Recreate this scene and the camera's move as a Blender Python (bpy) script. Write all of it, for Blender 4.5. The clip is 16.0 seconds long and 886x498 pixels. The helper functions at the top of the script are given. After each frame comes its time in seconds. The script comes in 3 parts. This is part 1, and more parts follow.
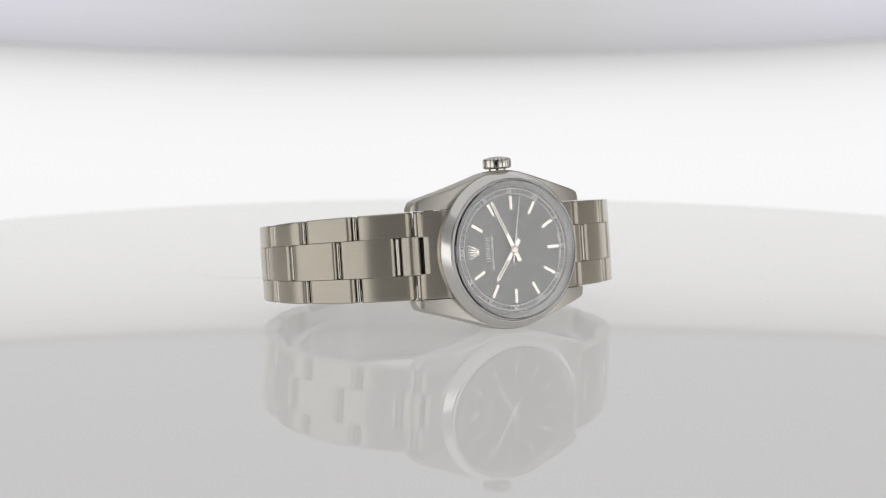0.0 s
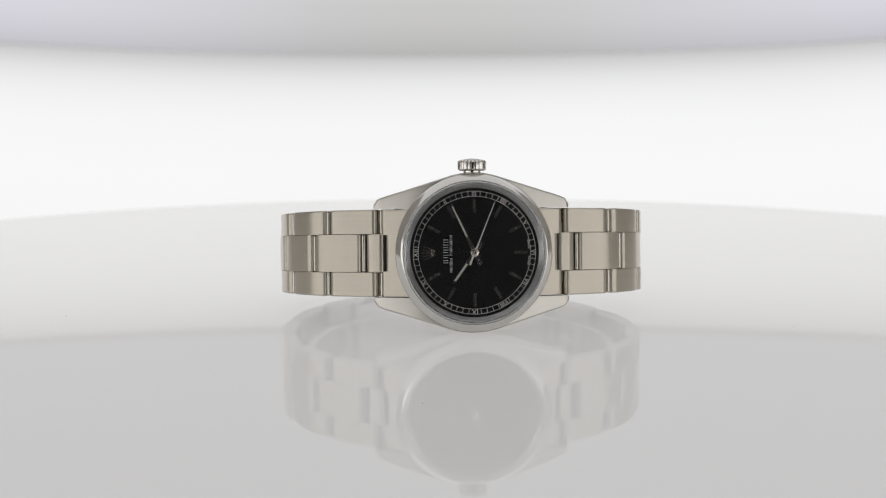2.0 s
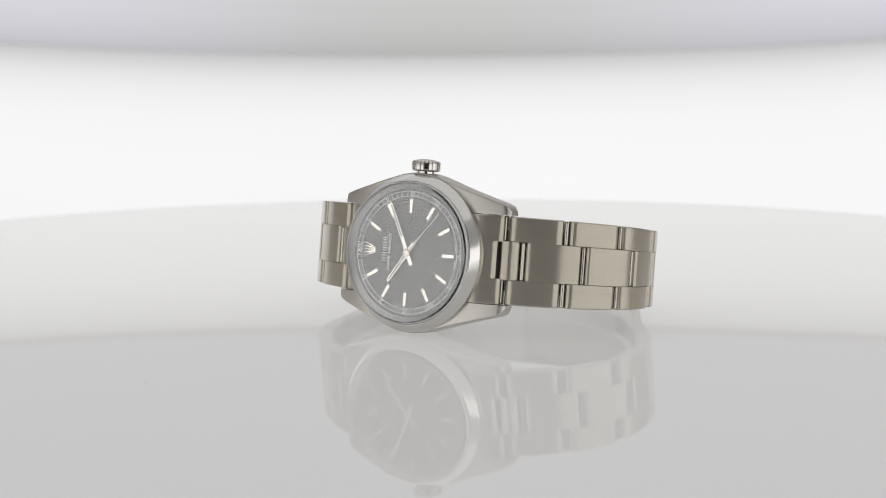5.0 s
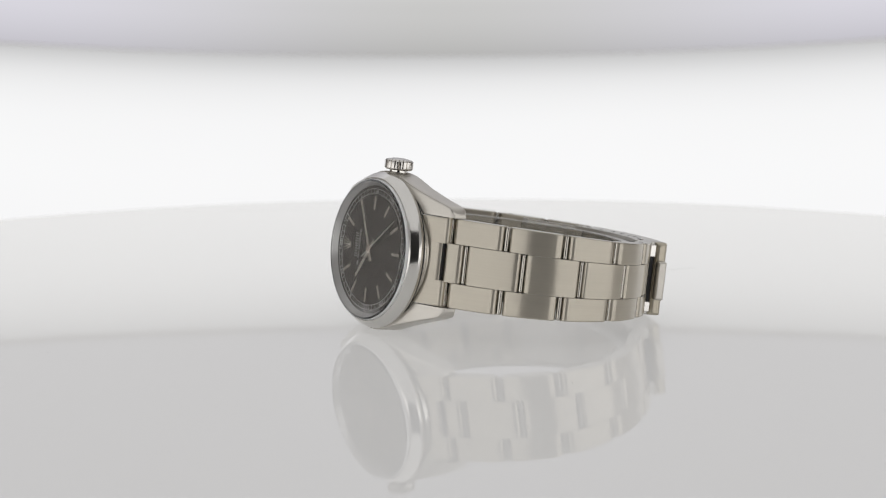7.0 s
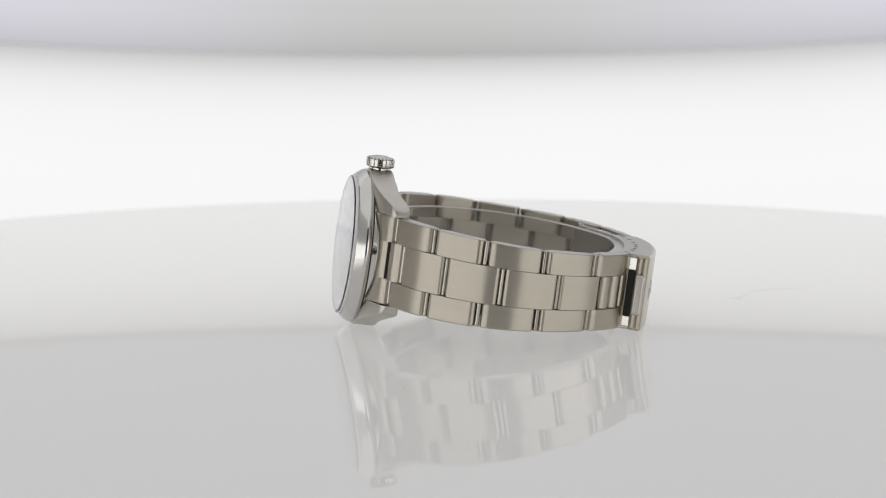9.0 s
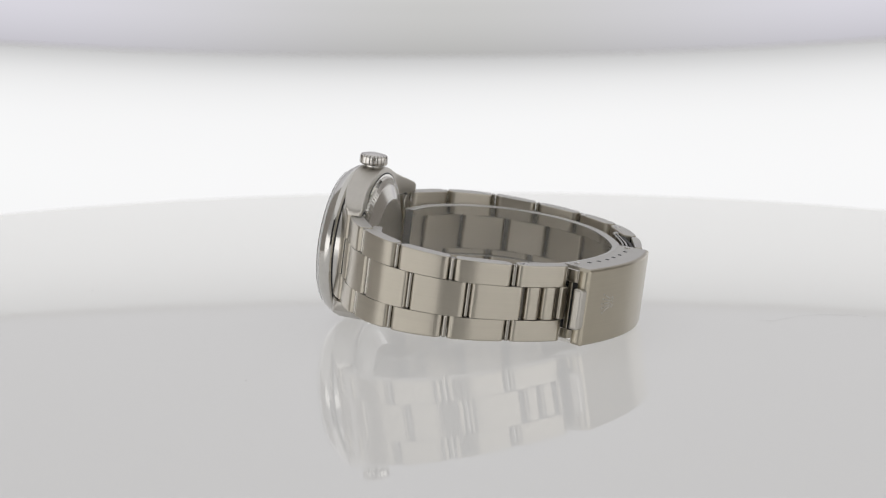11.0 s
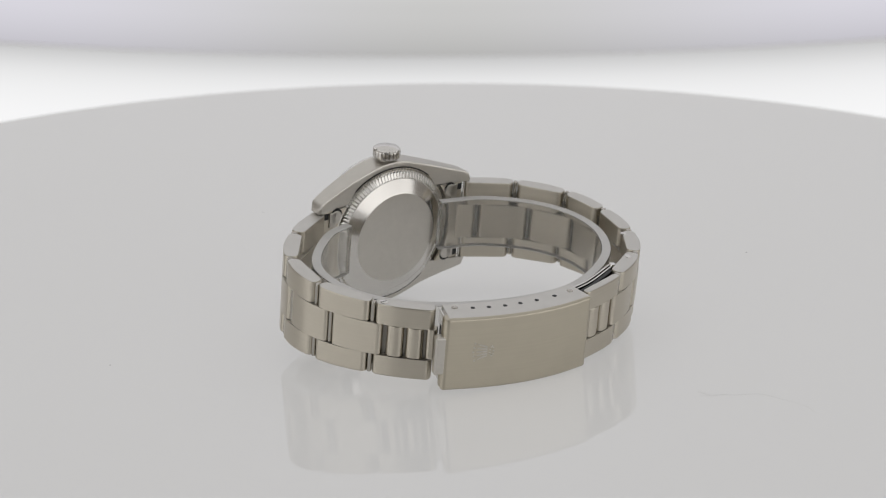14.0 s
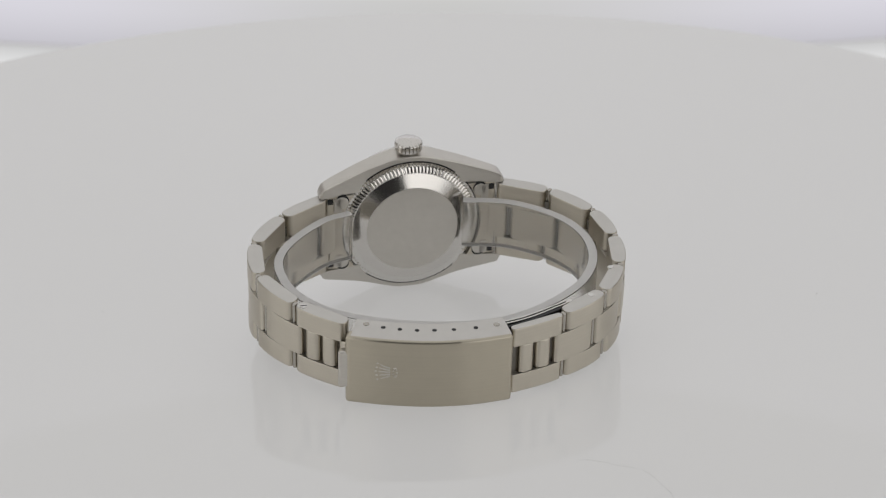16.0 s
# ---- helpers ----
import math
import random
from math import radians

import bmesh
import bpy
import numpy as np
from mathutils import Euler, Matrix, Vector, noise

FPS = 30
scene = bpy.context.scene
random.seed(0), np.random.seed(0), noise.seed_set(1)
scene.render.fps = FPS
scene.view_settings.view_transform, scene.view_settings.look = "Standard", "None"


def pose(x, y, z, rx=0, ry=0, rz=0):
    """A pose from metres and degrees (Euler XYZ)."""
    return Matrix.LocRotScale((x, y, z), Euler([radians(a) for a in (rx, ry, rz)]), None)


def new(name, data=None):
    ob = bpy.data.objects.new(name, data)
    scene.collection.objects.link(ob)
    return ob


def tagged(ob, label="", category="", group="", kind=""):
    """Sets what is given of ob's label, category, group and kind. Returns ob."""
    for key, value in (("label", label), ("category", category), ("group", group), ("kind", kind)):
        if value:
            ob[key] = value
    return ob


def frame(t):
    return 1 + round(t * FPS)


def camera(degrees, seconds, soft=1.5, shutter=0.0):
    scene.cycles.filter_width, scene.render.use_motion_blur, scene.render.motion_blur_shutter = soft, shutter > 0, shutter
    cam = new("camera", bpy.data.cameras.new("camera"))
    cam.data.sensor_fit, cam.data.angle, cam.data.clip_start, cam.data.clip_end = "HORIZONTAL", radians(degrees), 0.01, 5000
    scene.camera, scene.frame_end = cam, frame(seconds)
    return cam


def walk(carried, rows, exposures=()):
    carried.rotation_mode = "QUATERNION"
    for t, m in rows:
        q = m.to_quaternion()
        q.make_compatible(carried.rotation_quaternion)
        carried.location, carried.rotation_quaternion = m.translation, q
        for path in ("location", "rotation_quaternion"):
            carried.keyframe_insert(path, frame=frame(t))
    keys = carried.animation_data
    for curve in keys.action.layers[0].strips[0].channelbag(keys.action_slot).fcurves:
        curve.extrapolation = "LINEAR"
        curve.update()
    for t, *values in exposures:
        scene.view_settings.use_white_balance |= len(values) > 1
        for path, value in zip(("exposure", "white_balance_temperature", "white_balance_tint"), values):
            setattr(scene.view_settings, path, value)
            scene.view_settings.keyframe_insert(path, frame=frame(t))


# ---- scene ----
cam = camera(21.5, 16.0, soft=1.1)

# ---- camera, standing still on its arm ----
ELEV = 8.402                      # the lens looks down on the level table by this angle
PIVOT = 0.00615                   # height of the tilting axis over the table top
X0, Y0, DIST = 0.00036, -0.00782, 0.4755


def camera_pose():
    e, r = radians(ELEV), 0.0044
    right = Vector((1, 0, 0))
    up = Vector((0, math.sin(e), math.cos(e)))
    back = Vector((0, -math.cos(e), math.sin(e)))
    eye = -(right * X0 + up * Y0 - back * DIST) + Vector((0, 0, PIVOT))
    rr = right * math.cos(r) - up * math.sin(r)
    uu = right * math.sin(r) + up * math.cos(r)
    m = Matrix((rr, uu, back)).transposed().to_4x4()
    m.translation = eye
    return m


walk(cam, [(0.0, camera_pose()), (16.0, camera_pose())])
cam.data.dof.use_dof = True
cam.data.dof.focus_distance = 0.450
cam.data.dof.aperture_fstop = 32.0

# ---- light ----
world = bpy.data.worlds.new("room")
scene.world = world
world.use_nodes = True
world.node_tree.nodes["Background"].inputs[0].default_value = (0.30, 0.29, 0.28, 1)
world.node_tree.nodes["Background"].inputs[1].default_value = 0.12
scene.view_settings.exposure = 0.0
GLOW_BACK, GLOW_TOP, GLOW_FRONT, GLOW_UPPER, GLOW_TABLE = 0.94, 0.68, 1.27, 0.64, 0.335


# ---- materials ----
BOW, BOW_MOST = 0.23, 0.014           # the hem between the two back diffusers rises to the sides


def material(name):
    m = bpy.data.materials.new(name)
    m.use_nodes = True
    return m, m.node_tree.nodes, m.node_tree.links, m.node_tree.nodes["Principled BSDF"]


def steel(name, colour, rough, streak=(0, 0, 0), bump=0.0, vary=0.06, spread=None):
    """Stainless steel; streak gives the brushing, as lines per metre along each axis."""
    m, n, l, b = material(name)
    b.inputs["Metallic"].default_value = 1.0
    co = n.new("ShaderNodeTexCoord")
    mp = n.new("ShaderNodeMapping")
    mp.inputs["Scale"].default_value = streak if any(streak) else (300, 300, 300)
    tx = n.new("ShaderNodeTexNoise")
    tx.inputs["Scale"].default_value = 1.0
    tx.inputs["Detail"].default_value = 3.0
    l.new(co.outputs["Object"], mp.inputs["Vector"])
    l.new(mp.outputs["Vector"], tx.inputs["Vector"])
    wide = n.new("ShaderNodeTexNoise")
    wide.inputs["Scale"].default_value = 260
    l.new(co.outputs["Object"], wide.inputs["Vector"])
    rr = n.new("ShaderNodeMapRange")
    rr.inputs["To Min"].default_value = max(0.02, rough - vary)
    rr.inputs["To Max"].default_value = rough + vary
    l.new(tx.outputs["Fac"], rr.inputs["Value"])
    l.new(rr.outputs["Result"], b.inputs["Roughness"])
    mix = n.new("ShaderNodeMixRGB")
    mix.inputs[1].default_value = (*[c * 0.955 for c in colour], 1)
    mix.inputs[2].default_value = (*[min(1, c * 1.035) for c in colour], 1)
    if any(streak):
        # coarser lines among the fine ones
        mq = n.new("ShaderNodeMapping")
        mq.inputs["Scale"].default_value = [q * 0.45 for q in streak]
        tq = n.new("ShaderNodeTexNoise")
        tq.inputs["Scale"].default_value = 1.0
        tq.inputs["Detail"].default_value = 5.0
        l.new(co.outputs["Object"], mq.inputs["Vector"])
        l.new(mq.outputs["Vector"], tq.inputs["Vector"])
        add = n.new("ShaderNodeMath")
        add.operation = "MULTIPLY_ADD"
        add.inputs[1].default_value = 1.2
        l.new(tq.outputs["Fac"], add.inputs[0])
        sub = n.new("ShaderNodeMath")
        sub.operation = "SUBTRACT"
        sub.inputs[1].default_value = 0.6
        l.new(wide.outputs["Fac"], sub.inputs[0])
        l.new(sub.outputs[0], add.inputs[2])
        l.new(add.outputs[0], mix.inputs[0])
    else:
        l.new(wide.outputs["Fac"], mix.inputs[0])
    l.new(mix.outputs[0], b.inputs["Base Color"])
    if spread:
        # brushing scatters the light across its lines
        b.inputs["Anisotropic"].default_value = 0.9
        vt = n.new("ShaderNodeVectorTransform")
        vt.vector_type, vt.convert_from, vt.convert_to = "VECTOR", "OBJECT", "WORLD"
        vt.inputs[0].default_value = spread
        l.new(vt.outputs[0], b.inputs["Tangent"])
    if bump:
        bp = n.new("ShaderNodeBump")
        bp.inputs["Strength"].default_value = bump
        bp.inputs["Distance"].default_value = 0.00005
        l.new(tx.outputs["Fac"], bp.inputs["Height"])
        l.new(bp.outputs["Normal"], b.inputs["Normal"])
    return m


def plain(name, colour, rough, metal=0.0, vary=0.1, scale=400.0):
    m, n, l, b = material(name)
    b.inputs["Metallic"].default_value = metal
    co = n.new("ShaderNodeTexCoord")
    tx = n.new("ShaderNodeTexNoise")
    tx.inputs["Scale"].default_value = scale
    tx.inputs["Detail"].default_value = 4
    l.new(co.outputs["Object"], tx.inputs["Vector"])
    mix = n.new("ShaderNodeMixRGB")
    mix.inputs[1].default_value = (*[c * (1 - vary) for c in colour], 1)
    mix.inputs[2].default_value = (*[min(1, c * (1 + vary)) for c in colour], 1)
    l.new(tx.outputs["Fac"], mix.inputs[0])
    l.new(mix.outputs[0], b.inputs["Base Color"])
    b.inputs["Roughness"].default_value = rough
    return m


def glow(name, colour, levels, sides=None, bow=0.0):
    """A lit diffuser; levels are (height in metres, strength), with its fading and dark seams painted in; sides is the
    tint to its left and right;
    bow is how much its levels rise towards the sides, in metres for each square metre."""
    m, n, l, b = material(name)
    n.remove(b)
    e = n.new("ShaderNodeEmission")
    co = n.new("ShaderNodeTexCoord")
    tx = n.new("ShaderNodeTexNoise")
    tx.inputs["Scale"].default_value = 5.0
    l.new(co.outputs["Object"], tx.inputs["Vector"])
    mix = n.new("ShaderNodeMixRGB")
    mix.inputs[1].default_value = (*[c * 0.97 for c in colour], 1)
    mix.inputs[2].default_value = (*[c * 1.03 for c in colour], 1)
    l.new(tx.outputs["Fac"], mix.inputs[0])
    l.new(mix.outputs[0], e.inputs[0])
    if sides:
        axis = n.new("ShaderNodeSeparateXYZ")
        l.new(co.outputs["Object"], axis.inputs[0])
        away = n.new("ShaderNodeMath")
        away.operation = "ABSOLUTE"
        l.new(axis.outputs["X"], away.inputs[0])
        span = n.new("ShaderNodeMapRange")
        span.interpolation_type = "SMOOTHSTEP"
        span.inputs["From Max"].default_value = 0.20
        l.new(away.outputs[0], span.inputs["Value"])
        blend = n.new("ShaderNodeMixRGB")
        blend.inputs[2].default_value = (*sides, 1)
        l.new(span.outputs["Result"], blend.inputs[0])
        l.new(mix.outputs[0], blend.inputs[1])
        l.new(blend.outputs[0], e.inputs[0])
    e.inputs[1].default_value = levels[0][1]
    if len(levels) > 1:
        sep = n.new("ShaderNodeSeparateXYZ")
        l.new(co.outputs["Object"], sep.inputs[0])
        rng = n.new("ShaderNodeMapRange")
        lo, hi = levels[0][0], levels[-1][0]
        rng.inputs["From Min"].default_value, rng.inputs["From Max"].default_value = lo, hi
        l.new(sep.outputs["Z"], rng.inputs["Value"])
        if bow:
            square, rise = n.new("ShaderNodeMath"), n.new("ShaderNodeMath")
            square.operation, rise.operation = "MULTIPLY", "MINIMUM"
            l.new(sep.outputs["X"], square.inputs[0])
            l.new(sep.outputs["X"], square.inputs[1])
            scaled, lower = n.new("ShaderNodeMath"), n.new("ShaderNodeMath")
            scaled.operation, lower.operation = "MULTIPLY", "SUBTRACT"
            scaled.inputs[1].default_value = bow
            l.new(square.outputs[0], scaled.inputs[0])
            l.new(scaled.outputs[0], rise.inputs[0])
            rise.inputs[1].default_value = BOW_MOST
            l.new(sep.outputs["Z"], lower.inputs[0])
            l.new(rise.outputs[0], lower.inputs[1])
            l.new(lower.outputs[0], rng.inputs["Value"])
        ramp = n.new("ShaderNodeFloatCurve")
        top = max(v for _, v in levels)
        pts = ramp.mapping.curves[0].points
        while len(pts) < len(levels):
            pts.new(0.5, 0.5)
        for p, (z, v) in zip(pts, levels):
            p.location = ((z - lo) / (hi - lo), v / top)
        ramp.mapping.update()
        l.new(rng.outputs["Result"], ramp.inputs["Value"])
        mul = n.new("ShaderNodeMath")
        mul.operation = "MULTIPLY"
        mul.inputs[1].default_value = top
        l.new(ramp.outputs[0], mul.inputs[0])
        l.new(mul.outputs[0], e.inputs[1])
    l.new(e.outputs[0], n["Material Output"].inputs["Surface"])
    return m


BRUSHED = steel("brushed_steel", (0.575, 0.533, 0.455), 0.32, (40, 7000, 40), 0.0, vary=0.03, spread=(0, 1, 0))
LINK_EDGE = steel("satin_link_edge_steel", (0.60, 0.585, 0.555), 0.38, (900, 900, 900), vary=0.05)
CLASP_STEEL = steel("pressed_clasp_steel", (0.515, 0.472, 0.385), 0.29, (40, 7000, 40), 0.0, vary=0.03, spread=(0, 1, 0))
BRUSHED_CASE = steel("brushed_case_steel", (0.60, 0.575, 0.53), 0.36, (60, 5000, 5000), vary=0.03)
POLISHED = steel("polished_steel", (0.70, 0.685, 0.655), 0.09, vary=0.03)
SATIN = steel("satin_steel", (0.60, 0.575, 0.53), 0.36, (1500, 1500, 1500), 0.008, vary=0.05)
CONE = steel("worn_polished_steel", (0.68, 0.66, 0.63), 0.17, vary=0.05)
WHITE_GOLD = steel("white_gold", (0.90, 0.87, 0.81), 0.06, vary=0.02)
TUBE = steel("joint_steel", (0.46, 0.44, 0.40), 0.14, vary=0.03)
SECOND = steel("satin_white_metal", (0.82, 0.80, 0.76), 0.42)
# dark metal whose tone stands for the shade between bracelet links
GAP_BACKING = steel("gap_backing_shade", (0.20, 0.19, 0.17), 0.4)
# near-black for solids drawn where gaps, slots and holes hold only shade
GAP_SHADE = plain("gap_shade", (0.012, 0.012, 0.013), 0.5)
DIAL = plain("black_lacquer", (0.006, 0.006, 0.0065), 0.07)
DIAL.node_tree.nodes["Principled BSDF"].inputs["Specular IOR Level"].default_value = 0.9
PRINT = plain("silver_white_print", (0.80, 0.80, 0.80), 0.36, metal=0.62, vary=0.04)
LUME = plain("cream_lume", (0.74, 0.72, 0.64), 0.6)
SPECK = plain("dust", (0.08, 0.075, 0.07), 0.8)

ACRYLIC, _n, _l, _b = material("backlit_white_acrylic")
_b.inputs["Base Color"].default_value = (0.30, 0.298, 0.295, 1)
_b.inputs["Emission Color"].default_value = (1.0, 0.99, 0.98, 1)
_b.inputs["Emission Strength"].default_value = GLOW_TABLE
_b.inputs["Roughness"].default_value = 0.06
_b.inputs["IOR"].default_value = 1.36
_co = _n.new("ShaderNodeTexCoord")
_tx = _n.new("ShaderNodeTexNoise")
_tx.inputs["Scale"].default_value = 14
_tx.inputs["Detail"].default_value = 5
_l.new(_co.outputs["Object"], _tx.inputs["Vector"])
_rp = _n.new("ShaderNodeMapRange")
_rp.inputs["To Min"].default_value, _rp.inputs["To Max"].default_value = 0.012, 0.03
_l.new(_tx.outputs["Fac"], _rp.inputs["Value"])
_l.new(_rp.outputs["Result"], _b.inputs["Roughness"])

CRYSTAL, _n, _l, _b = material("sapphire_crystal")
_b.inputs["Base Color"].default_value = (1, 1, 1, 1)
_b.inputs["Transmission Weight"].default_value = 1.0
_b.inputs["Roughness"].default_value = 0.0
_b.inputs["IOR"].default_value = 1.85

CLEAR, _n, _l, _b = material("clear_plastic")
_b.inputs["Base Color"].default_value = (0.95, 0.94, 0.92, 1)
_b.inputs["Transmission Weight"].default_value = 0.93
_b.inputs["Roughness"].default_value = 0.16
_b.inputs["IOR"].default_value = 1.30

FROST = plain("frosted_plastic_edge", (0.60, 0.59, 0.575), 0.3, vary=0.06)

# the shadowy seam between these two diffusers is painted into their strengths
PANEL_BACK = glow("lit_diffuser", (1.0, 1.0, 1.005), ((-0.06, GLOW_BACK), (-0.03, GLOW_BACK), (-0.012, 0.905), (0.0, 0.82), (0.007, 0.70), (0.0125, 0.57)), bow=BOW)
# lavender light towards the sides is painted in as a tint
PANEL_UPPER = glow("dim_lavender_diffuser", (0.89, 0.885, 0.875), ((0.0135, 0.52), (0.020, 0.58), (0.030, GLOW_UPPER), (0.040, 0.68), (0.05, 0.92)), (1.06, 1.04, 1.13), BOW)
PANEL_BAND = glow("bright_strip_diffuser", (1.0, 1.0, 1.0), ((0.05, 0.82), (0.07, 0.84), (0.095, 0.78), (0.114, 0.54)))
PANEL_HIGH = glow("high_diffuser", (1.0, 0.99, 1.03), ((0.118, 0.45), (0.14, 0.45), (0.3, 0.56), (0.6, 0.85)))
PANEL_TOP = glow("top_diffuser", (1.0, 0.99, 0.985), ((0, GLOW_TOP),))
PANEL_FRONT = glow("front_diffuser", (1.0, 0.985, 0.97), ((-0.30, 0.3), (-0.11, 0.38), (-0.06, GLOW_FRONT), (0.11, GLOW_FRONT), (0.17, 0.42), (0.60, 0.45)))
FABRIC = plain("grey_beige_fabric", (0.48, 0.455, 0.425), 0.9, vary=0.06)
DARKROOM = plain("dark_cloth", (0.03, 0.03, 0.03), 0.9)


# ---- mesh helpers (millimetres in, metres out) ----
def finish(bm, sharp=35):
    bmesh.ops.remove_doubles(bm, verts=bm.verts, dist=1e-5)
    bmesh.ops.recalc_face_normals(bm, faces=bm.faces)
    lim = radians(sharp)
    for f in bm.faces:
        f.smooth = True
    for e in bm.edges:
        if len(e.link_faces) == 2:
            e.smooth = e.calc_face_angle(0) < lim
    bmesh.ops.scale(bm, vec=(0.001, 0.001, 0.001), verts=bm.verts)


def part(name, bm, mat, parent=None, label="", sharp=35, flank=None):
    """One mesh object; flank is the finish of the faces that look along y."""
    finish(bm, sharp)
    me = bpy.data.meshes.new(name)
    bm.normal_update()
    if flank:
        for f in bm.faces:
            f.material_index = int(abs(f.normal.y) > 0.6)
    lim = math.cos(radians(sharp + 8))
    area = {f: f.calc_area() for f in bm.faces}
    split = []
    for f in bm.faces:
        for lp in f.loops:
            n = Vector((0, 0, 0))
            for g in lp.vert.link_faces:
                if g.normal.dot(f.normal) > lim:
                    n += g.normal * area[g]
            split.append(n.normalized() if n.length else f.normal.copy())
    bm.to_mesh(me)
    bm.free()
    me.normals_split_custom_set(split)
    me.materials.append(mat)
    if flank:
        me.materials.append(flank)
    ob = new(name, me)
    if parent is not None:
        ob.parent = parent
    if label:
        tagged(ob, label)
    return ob


def revolve(bm, profile, segs=96, closed=True, wave=None):
    """Turns (r, z) points about z. wave(i, k) scales a radius at angle i, profile point k."""
    rings = []
    for i in range(segs):
        a = 2 * math.pi * i / segs
        ring = []
        for k, (r, z) in enumerate(profile):
            q = r + (wave(i, k) if wave else 0)
            ring.append(bm.verts.new((q * math.cos(a), q * math.sin(a), z)))
        rings.append(ring)
    for i in range(segs):
        p, q = rings[i], rings[(i + 1) % segs]
        for k in range(len(profile) - 1):
            bm.faces.new((p[k], p[k + 1], q[k + 1], q[k]))
    if closed:
        bm.faces.new([r[0] for r in rings])
        bm.faces.new([r[-1] for r in reversed(rings)])
    return bm


def box(bm, x0, x1, y0, y1, z0, z1, bev=0.0):
    vs = [bm.verts.new(p) for p in ((x0, y0, z0), (x1, y0, z0), (x1, y1, z0), (x0, y1, z0),
                                    (x0, y0, z1), (x1, y0, z1), (x1, y1, z1), (x0, y1, z1))]
    fs = [bm.faces.new([vs[i] for i in f]) for f in ((0, 3, 2, 1), (4, 5, 6, 7), (0, 1, 5, 4), (1, 2, 6, 5), (2, 3, 7, 6), (3, 0, 4, 7))]
    if bev:
        es = {e for f in fs for e in f.edges}
        bmesh.ops.bevel(bm, geom=list(es), offset=bev, segments=2, affect="EDGES", profile=0.5)
    return vs


def prism(bm, outline, z0, z1, inset=0.0):
    """A flat outline raised from z0 to z1; the top edge drawn in a little."""
    cx = sum(p[0] for p in outline) / len(outline)
    cy = sum(p[1] for p in outline) / len(outline)
    low = [bm.verts.new((x, y, z0)) for x, y in outline]
    top = [bm.verts.new((x + (cx - x) * inset, y + (cy - y) * inset, z1)) for x, y in outline]
    k = len(outline)
    for i in range(k):
        bm.faces.new((low[i], low[(i + 1) % k], top[(i + 1) % k], top[i]))
    bm.faces.new(top)
    bm.faces.new(low[::-1])


# ---- the way of the bracelet, in the watch's plane (x towards six, z out of the dial) ----
SIX = [(18.1, -5.2), (28.4, -11.3), (35.6, -20.4), (36.6, -31.8), (31.2, -42.8), (22.6, -51.6)]
TWELVE = [(-18.3, -5.4), (-28.5, -11.7), (-35.4, -20.8), (-37.3, -30.8), (-35.3, -41.2), (-29.2, -50.1), (-19.2, -56.0), (-7.9, -59.2)]
CLASP = [(24.2, -54.5), (16.0, -57.8), (8.0, -60.0), (0.0, -60.9), (-7.6, -60.55)]


def spline(points, step=24):
    """A smooth line through the points: its places, its lengths, and the lengths at the points."""
    P = [Vector(p) for p in points]
    P = [P[0] * 2 - P[1]] + P + [P[-1] * 2 - P[-2]]
    out, marks = [], [0]
    for i in range(1, len(P) - 2):
        a, b, c, d = P[i - 1:i + 3]
        for k in range(step):
            t = k / step
            out.append(0.5 * (2 * b + (c - a) * t + (2 * a - 5 * b + 4 * c - d) * t * t + (3 * b - a - 3 * c + d) * t ** 3))
        marks.append(len(out))
    out.append(P[-2])
    lens = [0.0]
    for p, q in zip(out, out[1:]):
        lens.append(lens[-1] + (q - p).length)
    return out, lens, [lens[k] for k in marks]


class Way:
    def __init__(self, points, inward):
        self.p, self.l, self.at = spline(points)
        self.inward = inward

    def place(self, s, depth=0.0):
        l, p = self.l, self.p
        k = min(max(int(np.searchsorted(l, s)) - 1, 0), len(p) - 2)
        f = (s - l[k]) / (l[k + 1] - l[k])
        w = p[k + 1] - p[k]
        q = p[k] + w * f
        w.normalize()
        nrm = Vector((-w.y, w.x)) * self.inward
        return q + nrm * depth


def middle(a, n):
    return -0.2 * min(1.0, max(0.0, (-n - 15) / 40))


def half_width(n):
    return float(np.interp(-n, (5, 12, 21, 32, 43, 60), (8.65, 8.5, 8.2, 7.7, 7.38, 7.3)))


